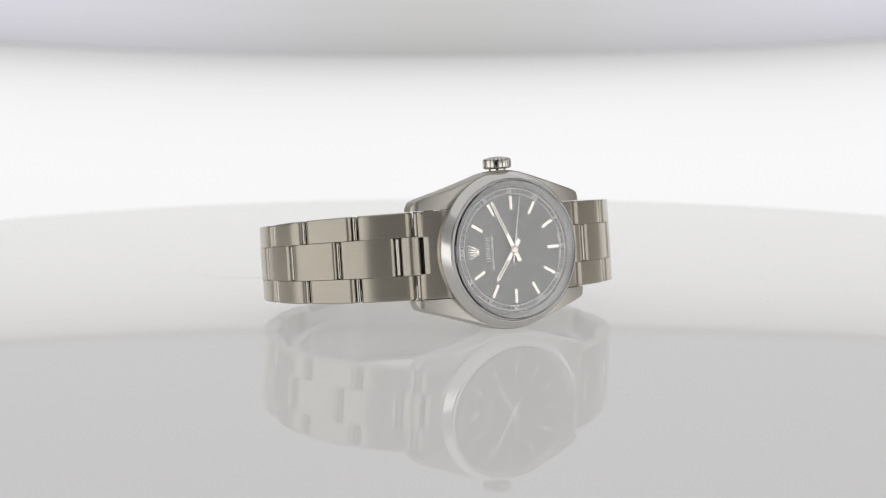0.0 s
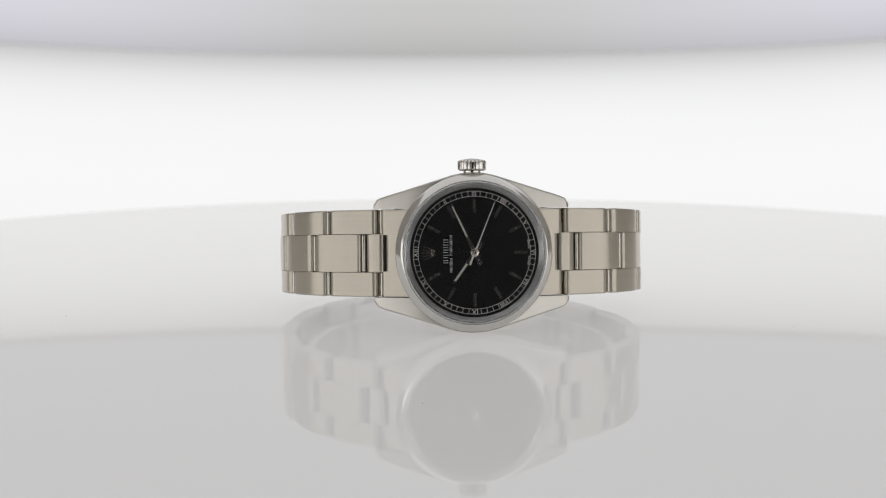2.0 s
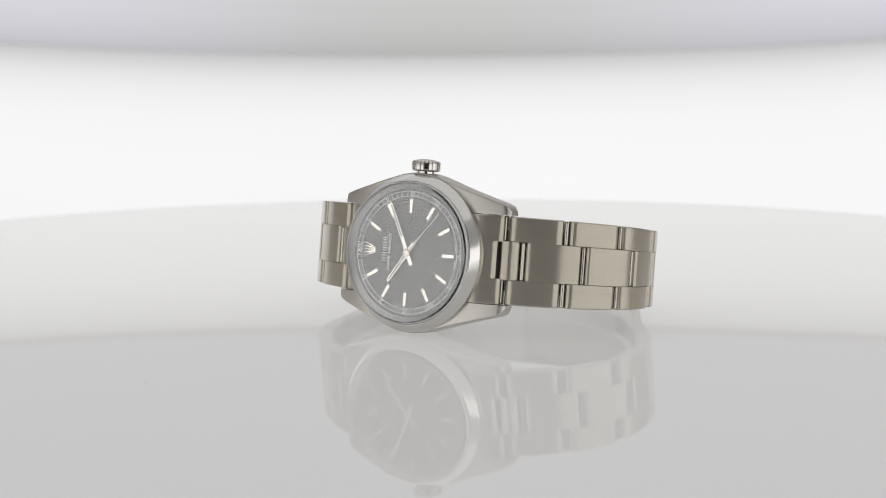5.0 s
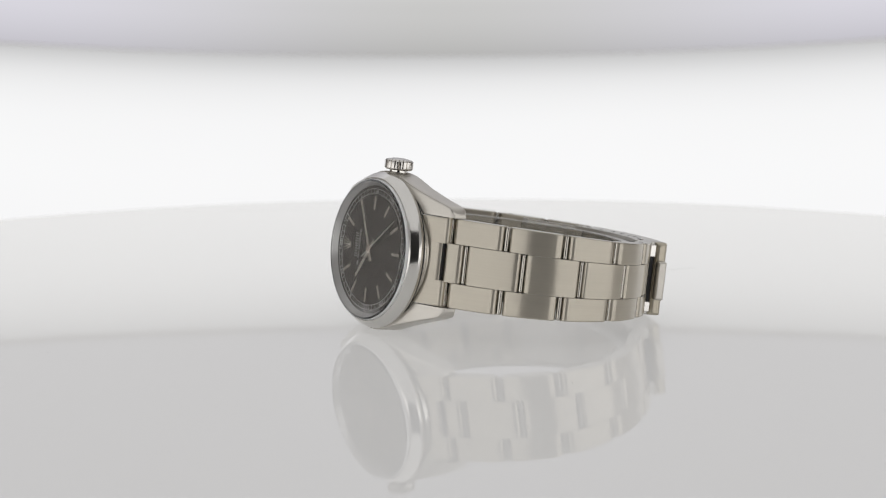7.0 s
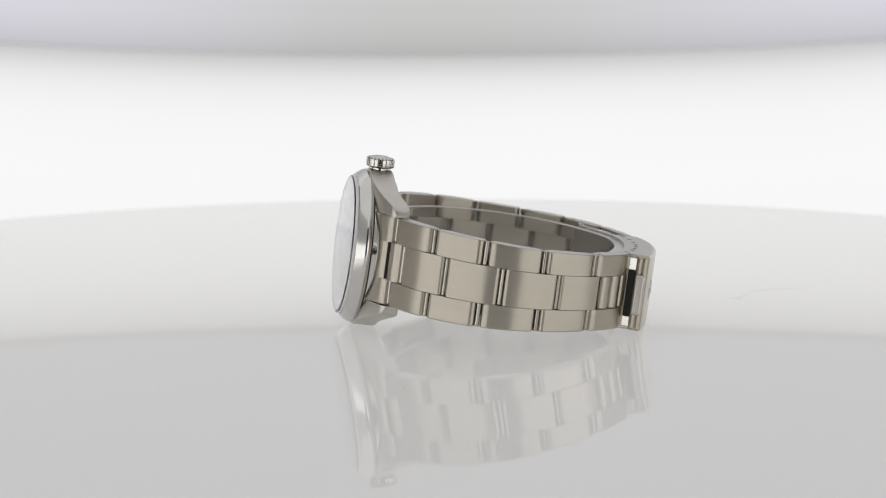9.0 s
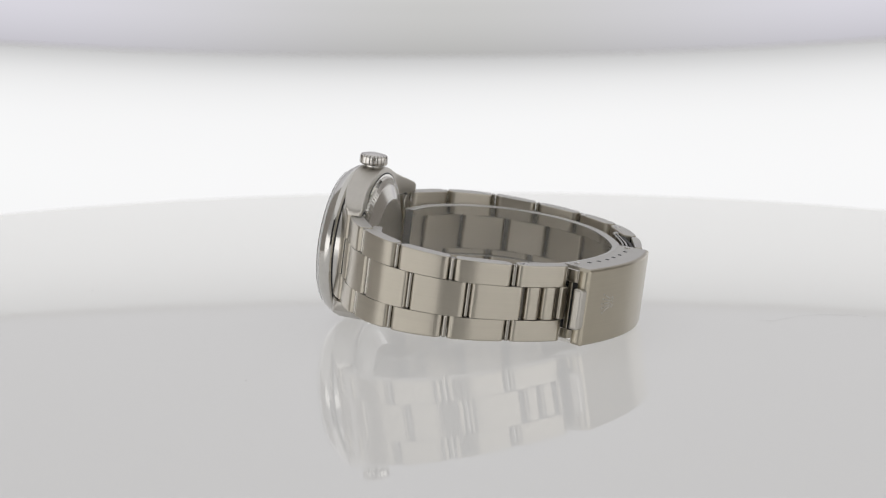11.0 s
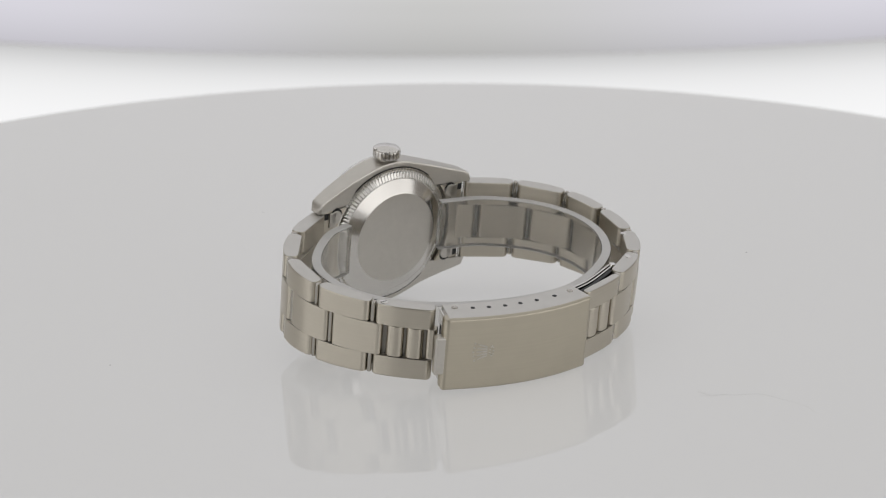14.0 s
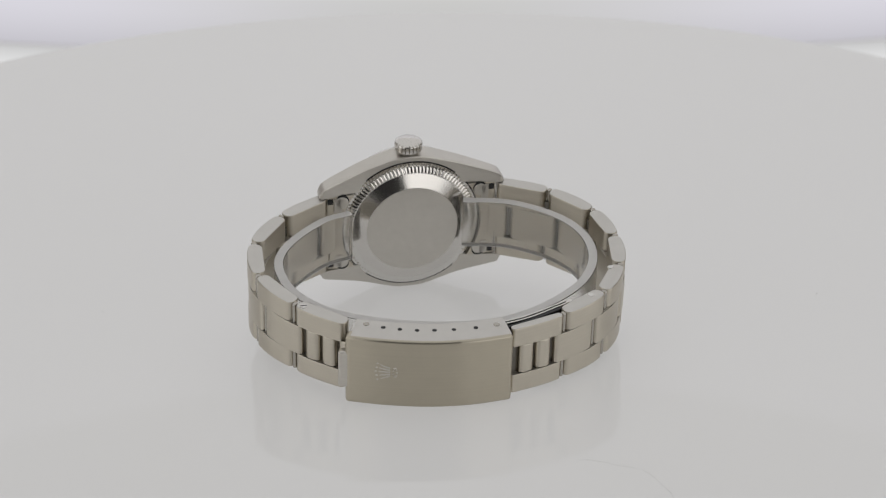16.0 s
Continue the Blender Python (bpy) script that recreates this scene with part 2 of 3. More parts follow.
def link(way, s0, s1, lo, hi, thick=2.8, round_out=1.15, round_in=0.8, drop=0.0, crown=0.15, soft=(1.0, 1.0)):
    """A bracelet link between two lengths of the way; lo and hi are shares of the half width."""
    prof = []

    def arc(cs, cr, rad, a0, a1, k=5):
        for i in range(k):
            a = radians(a0 + (a1 - a0) * i / (k - 1))
            prof.append((cs + rad * math.cos(a), cr - rad * math.sin(a)))

    arc(s0 + round_out, drop + round_out, round_out, 180, 90)
    for f in (0.06, 0.25, 0.5, 0.75, 0.94):
        prof.append((s0 + round_out + (s1 - s0 - 2 * round_out) * f, drop - crown * math.sin(math.pi * f)))
    arc(s1 - round_out, drop + round_out, round_out, 90, 0)
    arc(s1 - round_in, thick - round_in, round_in, 0, -90)
    arc(s0 + round_in, thick - round_in, round_in, -90, -180)
    ms, mr = (s0 + s1) / 2, (drop + thick) / 2
    cap = min(1.0, (s1 - s0) / 2.0)
    bm = bmesh.new()
    rows = []
    ends = ((0.0, 0.22), (0.06, 0.07), (0.2, 0.0), (0.4, 0.0))
    span = [(0, e * soft[0], i * soft[0]) for e, i in ends] + [(1, -e * soft[1], i * soft[1]) for e, i in reversed(ends)]
    for side, off, ins in span:
        row = []
        for s, r in prof:
            ss = ms + (s - ms) * (1 - 2 * ins * cap / (s1 - s0))
            rr = mr + (r - mr) * (1 - 2 * ins * cap / (thick - drop))
            q = way.place(ss, rr)
            c, h = middle(q.x, q.y), half_width(q.y)
            y = c + h * (hi if side else lo) + off
            row.append(bm.verts.new((q.x, y, q.y)))
        rows.append(row)
    k = len(prof)
    for p, q in zip(rows, rows[1:]):
        for i in range(k):
            bm.faces.new((p[i], p[(i + 1) % k], q[(i + 1) % k], q[i]))
    bm.faces.new(rows[0])
    bm.faces.new(rows[-1][::-1])
    return bm


# ---- the light tent round the table ----
def wall_arc(name, r, az0, az1, z0, z1, mat, label, thick=0.012, segs=40, bow=(0, 0)):
    """An upright curved panel; azimuth 0 is towards the camera, counted to the right; bow lifts its lower and upper hem to the sides."""
    bm = bmesh.new()
    cols = []
    for i in range(segs + 1):
        a = radians(az0 + (az1 - az0) * i / segs)
        d = Vector((math.sin(a), -math.cos(a), 0))
        rise = min(BOW_MOST, (r * d.x) ** 2 * BOW)
        lo, hi = z0 + rise * bow[0], z1 + rise * bow[1]
        cols.append([bm.verts.new(d * q * 1000 + Vector((0, 0, z * 1000))) for q, z in ((r, lo), (r, hi), (r + thick, hi), (r + thick, lo))])
    for p, q in zip(cols, cols[1:]):
        for k in range(4):
            bm.faces.new((p[k], p[(k + 1) % 4], q[(k + 1) % 4], q[k]))
    bm.faces.new(cols[0])
    bm.faces.new(cols[-1][::-1])
    ob = part(name, bm, mat, label=label)
    return tagged(ob, kind="structure")


RADIUS = 0.62
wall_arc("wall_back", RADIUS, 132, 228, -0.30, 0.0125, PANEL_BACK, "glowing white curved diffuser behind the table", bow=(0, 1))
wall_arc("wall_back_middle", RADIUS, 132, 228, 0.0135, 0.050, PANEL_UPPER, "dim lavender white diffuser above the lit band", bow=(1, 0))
wall_arc("wall_back_upper", RADIUS, 132, 228, 0.0505, 0.114, PANEL_BAND, "bright white diffuser strip high behind the table")
wall_arc("wall_back_top", RADIUS, 132, 228, 0.118, 0.60, PANEL_HIGH, "soft white diffuser up to the tent roof")
wall_arc("wall_back_frame", RADIUS + 0.055, 128, 232, -0.30, 0.62, FABRIC, "grey beige fabric behind the diffusers")
wall_arc("wall_side_right", RADIUS, 90.5, 131.5, -0.30, 0.60, FABRIC, "grey beige fabric side of the light tent")
wall_arc("wall_side_left", RADIUS, -131.5, -90.5, -0.30, 0.60, FABRIC, "grey beige fabric side of the light tent")
wall_arc("wall_front_right", RADIUS, 16.8, 90.0, -0.30, 0.60, PANEL_FRONT, "glowing front diffuser beside the camera opening")
wall_arc("wall_front_left", RADIUS, -90.0, -16.8, -0.30, 0.60, PANEL_FRONT, "glowing front diffuser beside the camera opening")
wall_arc("wall_front", RADIUS + 0.25, -40, 40, -0.30, 0.62, DARKROOM, "dark cloth behind the camera opening")
bm = bmesh.new()
revolve(bm, [(0.01, 610), (900, 610), (900, 625), (0.01, 625)], 64)
tagged(part("ceiling", bm, PANEL_TOP, label="glowing white top diffuser of the light tent"), kind="structure")
bm = bmesh.new()
revolve(bm, [(0.01, -312), (900, -312), (900, -300), (0.01, -300)], 64)
tagged(part("floor", bm, FABRIC, label="grey fabric floor of the light tent"), kind="structure")

# ---- turntable ----
TABLE_R = 196.0
turntable = tagged(new("turntable"), "white glossy backlit acrylic turntable disc on a pedestal", "turntable")
bm = bmesh.new()
edge = [(TABLE_R - 2.5 + 2.5 * math.sin(radians(a)), -2.5 + 2.5 * math.cos(radians(a))) for a in range(0, 91, 15)]
revolve(bm, [(0.01, 0), (60, 0), (130, 0)] + edge + [(TABLE_R, -7), (TABLE_R - 1, -8), (0.01, -8)], 180)
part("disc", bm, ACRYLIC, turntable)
bm = bmesh.new()
ball = [(math.sqrt(45 ** 2 - (z - 6) ** 2), z) for z in (-8.0, -14.0, -20.0, -26.0, -31.0, -35.0, -37.5, -38.6)]
revolve(bm, [(0.01, -8), (70, -8), (70, -11), (46, -12), (42.5, -12.5)] + ball[1:] + [(0.01, -39)], 72)
part("ball_mount", bm, FABRIC, turntable, "grey ball mount under the disc")
bm = bmesh.new()
revolve(bm, [(0.01, -300), (90, -300), (90, -290), (36, -280), (30, -270), (30, -60), (34, -44), (34, -29.5), (31, -29.5), (24, -36.2), (12, -38.6), (0.01, -39.2)], 72)
tagged(part("turntable_stand", bm, DARKROOM), "dark column stand that carries the tilting turntable", "stand")

# ---- watch ----
watch = tagged(new("wristwatch"), "steel wristwatch with black dial lying on its side", "watch")

# case middle with four lugs
bm = bmesh.new()


def case_outer(a):
    a = abs(a)
    if a <= 4.9:
        return math.sqrt(15.72 ** 2 - a * a)
    return float(np.interp(a, (4.9, 8, 11, 14, 17, 18.3, 19.25), (14.936, 13.95, 13.0, 12.08, 11.2, 10.72, 10.1)))


def case_front(a):
    a = abs(a)
    return -1.45 - (0 if a < 6 else 3.3 * ((a - 6) / 13) ** 1.6)


def case_back(a):
    a = abs(a)
    return -6.3 - (0 if a < 9 else 1.9 * ((a - 9) / 10) ** 1.3)


for sy in (1, -1):
    cols = []
    steps = [-19.25 + 38.5 * i / 56 for i in range(57)]
    for a in steps:
        bi = math.sqrt(max(0, 12.6 ** 2 - a * a)) if abs(a) < 9.15 else 8.72
        bo = case_outer(a)
        tip = max(0.0, abs(a) - 18.6) / 0.65
        bo -= 0.5 * tip ** 2
        f, bk = case_front(a) - 0.5 * tip ** 2, case_back(a) + 0.5 * tip ** 2
        loop = [(bi, f), (bo - 0.4, f), (bo - 0.12, f - 0.1), (bo, f - 0.38), (bo, bk + 0.6), (bo - 0.14, bk + 0.16), (bo - 0.5, bk), (bi, bk)]
        cols.append([bm.verts.new((a, sy * b, n)) for b, n in loop])
    for p, q in zip(cols, cols[1:]):
        for k in range(8):
            bm.faces.new((p[k], p[(k + 1) % 8], q[(k + 1) % 8], q[k]))
    bm.faces.new(cols[0])
    bm.faces.new(cols[-1][::-1])
case = part("case", bm, BRUSHED_CASE, watch, "brushed steel case with four lugs", 30)
bm = bmesh.new()
revolve(bm, [(11.5, -1.4), (14.9, -1.4), (14.9, -6.25), (11.5, -6.25)], 96, closed=False)
part("case_ring", bm, POLISHED, watch)

# bezel
bm = bmesh.new()
revolve(bm, [(13.6, -1.0), (15.05, -1.9), (15.2, -1.75), (15.4, -1.35), (15.42, -0.95), (15.3, -0.6), (14.95, 0.0), (14.55, 0.58), (14.28, 0.88),
             (14.15, 0.98), (14.04, 0.97), (13.98, 0.88), (13.94, 0.75), (13.84, -1.0)], 160, closed=False)
part("bezel", bm, steel("worn_bezel_steel", (0.72, 0.705, 0.675), 0.12, vary=0.03), watch, "smooth polished domed bezel", 50)
# near-black ring painted in for the shade under the bezel
bm = bmesh.new()
revolve(bm, [(14.6, -2.2), (14.98, -2.2), (14.98, -1.84), (14.6, -1.84)], 160, closed=False)
part("bezel_gap_shade", bm, GAP_SHADE, watch)
# inner sloping ring
bm = bmesh.new()
revolve(bm, [(13.82, 0.9), (13.6, 0.9), (12.6, 0.02), (12.6, -0.25), (13.82, -0.25)], 128, closed=False)
part("inner_ring", bm, steel("inner_ring_steel", (0.50, 0.50, 0.50), 0.3), watch)
bm = bmesh.new()
revolve(bm, [(13.745, 0.75), (13.75, 1.42), (13.81, 1.5), (13.88, 1.42), (13.93, 0.75)], 128, closed=False)
part("gasket", bm, plain("white_gasket", (0.86, 0.86, 0.86), 0.35), watch, "thin white crystal gasket")
# crystal
bm = bmesh.new()
revolve(bm, [(0.01, 0.95), (12.6, 0.95), (13.74, 0.95), (13.74, 1.48), (13.46, 1.74), (8, 1.75), (0.01, 1.75)], 160)
crystal = part("crystal", bm, CRYSTAL, watch, "clear sapphire crystal", 20)
crystal.visible_shadow = False

# dial with its print and batons
bm = bmesh.new()
revolve(bm, [(0.01, -0.35), (12.7, -0.35), (12.7, 0), (0.01, 0)], 128)
dial = part("dial", bm, DIAL, watch, "black lacquered dial")


def clock(angle, r, across=0.0):
    """A place on the dial: degrees from twelve, radius, and an offset to the clockwise side."""
    a = radians(angle)
    d, s = Vector((-math.cos(a), math.sin(a))), Vector((math.sin(a), math.cos(a)))
    return d * r + s * across


def bar(bm, angle, r0, r1, w0, w1, z0, z1, inset=0.0, across=0.0):
    pts = [clock(angle, r0, across - w0 / 2), clock(angle, r1, across - w1 / 2), clock(angle, r1, across + w1 / 2), clock(angle, r0, across + w0 / 2)]
    prism(bm, [(p.x, p.y) for p in pts][::-1], z0, z1, inset)


bm = bmesh.new()
for r in (11.0, 11.98):
    revolve(bm, [(r - 0.05, 0.004), (r - 0.05, 0.02), (r + 0.05, 0.02), (r + 0.05, 0.004)], 120, closed=False)
part("track_ring", bm, PRINT, dial)
bm = bmesh.new()
for k in range(60):
    if k % 5:
        bar(bm, 6 * k, 11.0, 11.98, 0.11, 0.11, 0.004, 0.02)
part("minute_marks", bm, PRINT, dial)

for k in range(1, 12):
    bm = bmesh.new()
    bar(bm, 30 * k, 7.8, 10.5, 0.62, 0.62, 0.0, 0.32, 0.0)
    ob = part("hour_baton", bm, WHITE_GOLD, dial)


def lettering(text, size, mat, parent, m, name):
    cu = bpy.data.curves.new(name, "FONT")
    cu.body, cu.size, cu.align_x, cu.align_y, cu.resolution_u = text, size, "CENTER", "CENTER", 3
    cu.offset = size * 0.01
    tmp = bpy.data.objects.new(name, cu)
    scene.collection.objects.link(tmp)
    me = bpy.data.meshes.new_from_object(tmp.evaluated_get(bpy.context.evaluated_depsgraph_get()))
    bpy.data.objects.remove(tmp)
    bpy.data.curves.remove(cu)
    me.materials.append(mat)
    me.transform(m)
    ob = new(name, me)
    ob.parent = parent
    return ob


for k, txt in enumerate(("I", "II", "III", "IIII", "V", "VI", "VII", "VIII", "IX", "X", "XI", "XII"), 1):
    p = clock(30 * k, 11.49)
    m = Matrix.Translation((p.x * 0.001, p.y * 0.001, 0.00003)) @ Matrix.Rotation(radians(90 - 30 * k), 4, "Z")
    lettering(txt, 0.00135, PRINT, dial, m, "numeral")

# maker's mark: a plain fan of five tipped bars, and bars for the lettering below it
bm = bmesh.new()
for i in range(5):
    w = -1.0 + 0.5 * i
    a0, a1 = Vector((-8.25, w * 0.6)), Vector((-10.1 + 0.28 * abs(w), w * 1.3))
    prism(bm, [(a0.x, a0.y - 0.17), (a0.x, a0.y + 0.17), (a1.x, a1.y + 0.08), (a1.x, a1.y - 0.08)], 0.0, 0.16, 0.15)
    prism(bm, [(a1.x - 0.12 + 0.15 * math.cos(k * 0.785), a1.y + 0.15 * math.sin(k * 0.785)) for k in range(8)], 0.0, 0.18, 0.3)
prism(bm, [(-7.95 + 0.3 * math.cos(k * 0.5236), 0.72 * math.sin(k * 0.5236)) for k in range(12)], 0.0, 0.17, 0.2)
part("emblem", bm, WHITE_GOLD, dial, "small plain metal emblem")
for count, pitch, tall, x0, x1, thin in ((5, 1.0, 0.62, -6.15, -5.15, 0.15), (6, 0.47, 0.32, -4.88, -4.32, 0.1), (9, 0.45, 0.32, -4.88, -4.32, 0.1)):
    bm = bmesh.new()
    start = {5: -2.0, 6: -3.75, 9: -0.5}[count]
    for i in range(count):
        y = start + pitch * i
        for y0 in (y, y + tall - thin):
            prism(bm, [(x0, y0), (x1, y0), (x1, y0 + thin), (x0, y0 + thin)][::-1], 0.004, 0.02)
    part("lettering_bar", bm, PRINT, dial)
for side in (-1, 1):
    bm = bmesh.new()
    for i in range(5):
        bar(bm, 180 + side * (4.6 + i * 2.0), 10.58, 10.86, 0.2, 0.2, 0.004, 0.02)
    part("lettering_bar", bm, PRINT, dial)


# pointers of the dial
def hand(name, length, w0, w1, tail, tw, z):
    """A baton hand that points along -x, with a cream filling."""
    bm = bmesh.new()
    prism(bm, [(tail, -tw / 2), (tail, tw / 2), (0, w0 / 2), (-length + 0.5, w1 / 2), (-length, 0), (-length + 0.5, -w1 / 2), (0, -w0 / 2)], z, z + 0.12, 0.0)
    ob = part(name, bm, WHITE_GOLD, watch)
    return ob


hour = hand("hour_hand", 7.4, 0.85, 0.75, 2.4, 0.85, 0.42)
bm = bmesh.new()
prism(bm, [(-2.6, -0.2), (-6.7, -0.17), (-6.7, 0.17), (-2.6, 0.2)], 0.54, 0.57)
part("hand_lume", bm, LUME, hour)
hour.matrix_basis = pose(0, 0, 0, 0, 0, -305.4)
minute = hand("minute_hand", 10.7, 0.8, 0.6, 2.6, 0.85, 0.58)
bm = bmesh.new()
prism(bm, [(-3.4, -0.18), (-10.0, -0.14), (-10.0, 0.14), (-3.4, 0.18)], 0.70, 0.73)
part("hand_lume", bm, LUME, minute)
minute.matrix_basis = pose(0, 0, 0, 0, 0, -64.5)
bm = bmesh.new()
prism(bm, [(2.6, -0.16), (2.6, 0.16), (0, 0.16), (-10.5, 0.06), (-10.5, -0.06), (0, -0.16)], 0.74, 0.82)
second = part("second_hand", bm, SECOND, watch)
bm = bmesh.new()
revolve(bm, [(0.78, 0.35), (0.78, 0.86), (0.68, 0.92), (0.3, 0.93), (0.3, 0.89), (0.01, 0.89)], 40, closed=False)
part("hand_cap", bm, steel("rose_metal", (0.85, 0.77, 0.70), 0.2), watch, "pinkish metal centre cap")

# crown
bm = bmesh.new()
FL = 22


def flute(i, k):
    return -0.3 if i % 6 == 0 and 2 <= k <= 5 else 0.0


revolve(bm, [(1.9, 0.0), (2.35, 0.02), (2.8, 0.28), (2.86, 0.5), (2.86, 1.65), (2.76, 1.92), (2.5, 2.1), (2.1, 2.2), (1.2, 2.4), (0.01, 2.46)], FL * 6, wave=flute)
bmesh.ops.rotate(bm, verts=bm.verts, cent=(0, 0, 0), matrix=Matrix.Rotation(radians(-90), 3, "X"))
bmesh.ops.translate(bm, verts=bm.verts, vec=(0, 16.0, -3.7))
part("winding_crown", bm, CONE, watch, "fluted steel winding crown", 28)
bm = bmesh.new()
revolve(bm, [(1.75, -1.0), (1.75, 0.3)], 40)
bmesh.ops.rotate(bm, verts=bm.verts, cent=(0, 0, 0), matrix=Matrix.Rotation(radians(-90), 3, "X"))
bmesh.ops.translate(bm, verts=bm.verts, vec=(0, 16.0, -3.7))
part("crown_tube", bm, POLISHED, watch)

# case back: fluted ring, polished cone, brushed disc
bm = bmesh.new()
FB = 110
revolve(bm, [(14.35, -6.2), (14.35, -6.42), (13.9, -6.5), (13.8, -6.95), (12.75, -7.45), (12.3, -7.4)], FB * 4, closed=False,
        wave=lambda i, k: -0.28 if (i % 4 < 2) and k in (2, 3, 4) else 0.0)
back = part("case_back", bm, POLISHED, watch, "screwed case back with fluted rim", 30)
# near-black ring in place of the shade round the case back
bm = bmesh.new()
revolve(bm, [(14.2, -6.33), (14.62, -6.33), (14.62, -6.28), (14.2, -6.28)], 128, closed=False)
part("back_groove_shade", bm, GAP_SHADE, watch)
bm = bmesh.new()
revolve(bm, [(12.5, -6.9), (12.42, -7.38), (9.75, -8.62), (9.6, -8.66)], 128, closed=False)
part("back_cone", bm, CONE, watch)
bm = bmesh.new()
revolve(bm, [(9.62, -8.3), (9.62, -8.66), (9.5, -8.74), (0.01, -8.74)], 128, closed=False)
part("back_disc", bm, SATIN, watch, "brushed flat centre of the case back")

# end links, links and bars
way_six, way_twelve, way_clasp = Way(SIX, 1), Way(TWELVE, -1), Way(CLASP, 1)
if way_six.place(10, 2).length > way_six.place(10, 0).length:
    way_six.inward, way_clasp.inward = -1, -1
if way_twelve.place(10, 2).length > way_twelve.place(10, 0).length:
    way_twelve.inward = -way_twelve.inward


def end_link(sx, drop):
    """The solid piece between the lugs, hollowed for the first centre link; sx is its side of the case."""
    wing, hollow, wide = 17.75, 16.95, 8.6

    def top(x):
        return float(np.interp(x, (11.5, 13.0, 15.2, 18.2), (-2.05, -2.35, -3.35, -5.25))) - drop

    bm = bmesh.new()
    rows = []
    ys = [-wide, -wide + 0.12] + [-8.0 + 0.62 * i for i in range(8)]
    ys = ys + [-3.62, -3.6, -2.4, -1.2, 0.0] + [1.2, 2.4, 3.6, 3.62] + [-y for y in reversed(ys)]
    for y in ys:
        mid = abs(y) <= 3.6
        end = hollow if mid else wing
        edge = 0.12 if abs(abs(y) - wide) < 0.01 else 0.0
        x0 = math.sqrt(14.7 ** 2 - y * y)
        xs = [x0 + (end - 0.55 - x0) * k / 6 for k in range(7)]
        raise_by = (0.07 if mid else 0.0) - edge
        prof = [(x, top(x) + raise_by) for x in xs]
        prof += [(end - 0.25, top(end) + 0.02 - edge), (end - 0.07, top(end) - 0.2), (end, top(end) - 0.55), (end, -7.1), (end - 0.2, -7.3), (x0, -7.3)]
        rows.append([bm.verts.new((sx * x, y, n)) for x, n in prof])
    k = len(rows[0])
    for p, q in zip(rows, rows[1:]):
        for i in range(k):
            bm.faces.new((p[i], p[(i + 1) % k], q[(i + 1) % k], q[i]))
    bm.faces.new(rows[0])
    bm.faces.new(rows[-1][::-1])
    return bm


for sx, drop in ((1, 0.0), (-1, 0.25)):
    part("end_link", end_link(sx, drop), BRUSHED, watch, "solid brushed end link", flank=LINK_EDGE)
    # near-black plate standing for shade ahead of the first centre link
    bm = bmesh.new()
    box(bm, *sorted((sx * 16.9, sx * 17.05)), -3.55, 3.55, -6.6, -4.75 - drop)
    part("end_gap_shade", bm, GAP_SHADE, watch)

MID = 0.435
hinges = []
SHIFT = 3.7
for w in (way_six, way_twelve):
    s = w.at
    for i in range(len(s) - 1):
        last = i == len(s) - 2
        a, b = s[i] + (0.75 if i == 0 else 0.5), s[i + 1] - (0.1 if last and w is way_twelve else 0.5)
        for lo, hi in ((-1.0, -MID - 0.004), (MID + 0.004, 1.0)):
            thin = 1.5 if last and w is way_twelve else 2.8
            part("outer_link", link(w, a, b, lo, hi, thin, min(1.15, thin / 2 - 0.05), min(1.2, thin / 2 - 0.05), soft=(1.0, 0.3) if lo < 0 else (0.3, 1.0)), BRUSHED, watch, flank=LINK_EDGE)
            half, top = (0.42, 0.28) if i else (0.36, 0.75)
            part("hinge_tube", link(w, s[i] - half, s[i] + half, lo * 0.985, hi * 0.985, 1.5 if i else 1.9, half - 0.02, half - 0.02, drop=top, crown=0.0), TUBE, watch)
    cuts = [s[0] - 0.98] + [q + SHIFT for q in s[:-2]] + [s[-2] + 2.6]
    for a, b in zip(cuts, cuts[1:]):
        first = a == cuts[0]
        part("centre_link", link(w, a + (0 if first else 0.5), b - 0.42, -MID, MID, round_out=1.35 if first else 0.85, soft=(0.3, 0.3)), BRUSHED, watch, flank=LINK_EDGE)
        if not first:
            part("hinge_tube", link(w, a - 0.36, a + 0.44, -MID * 0.985, MID * 0.985, 1.5, 0.38, 0.38, drop=0.28, crown=0.0), TUBE, watch)
    for a in (3.0, 6.75):
        part("link_bar", link(w, s[-2] + a, s[-2] + a + 3.3, -MID, MID, 2.3, 1.0, 0.9, crown=0.05), BRUSHED, watch)
    if w is way_six:
        part("link_bar", link(w, s[-2] + 10.5, s[-1] + 0.1, -MID, MID, 2.6, 0.6, 0.6, drop=0.4, crown=0.0), BRUSHED, watch)
    hinges.append(w)

# clasp: a folded cover with side cheeks
LC = way_clasp.at[-1]


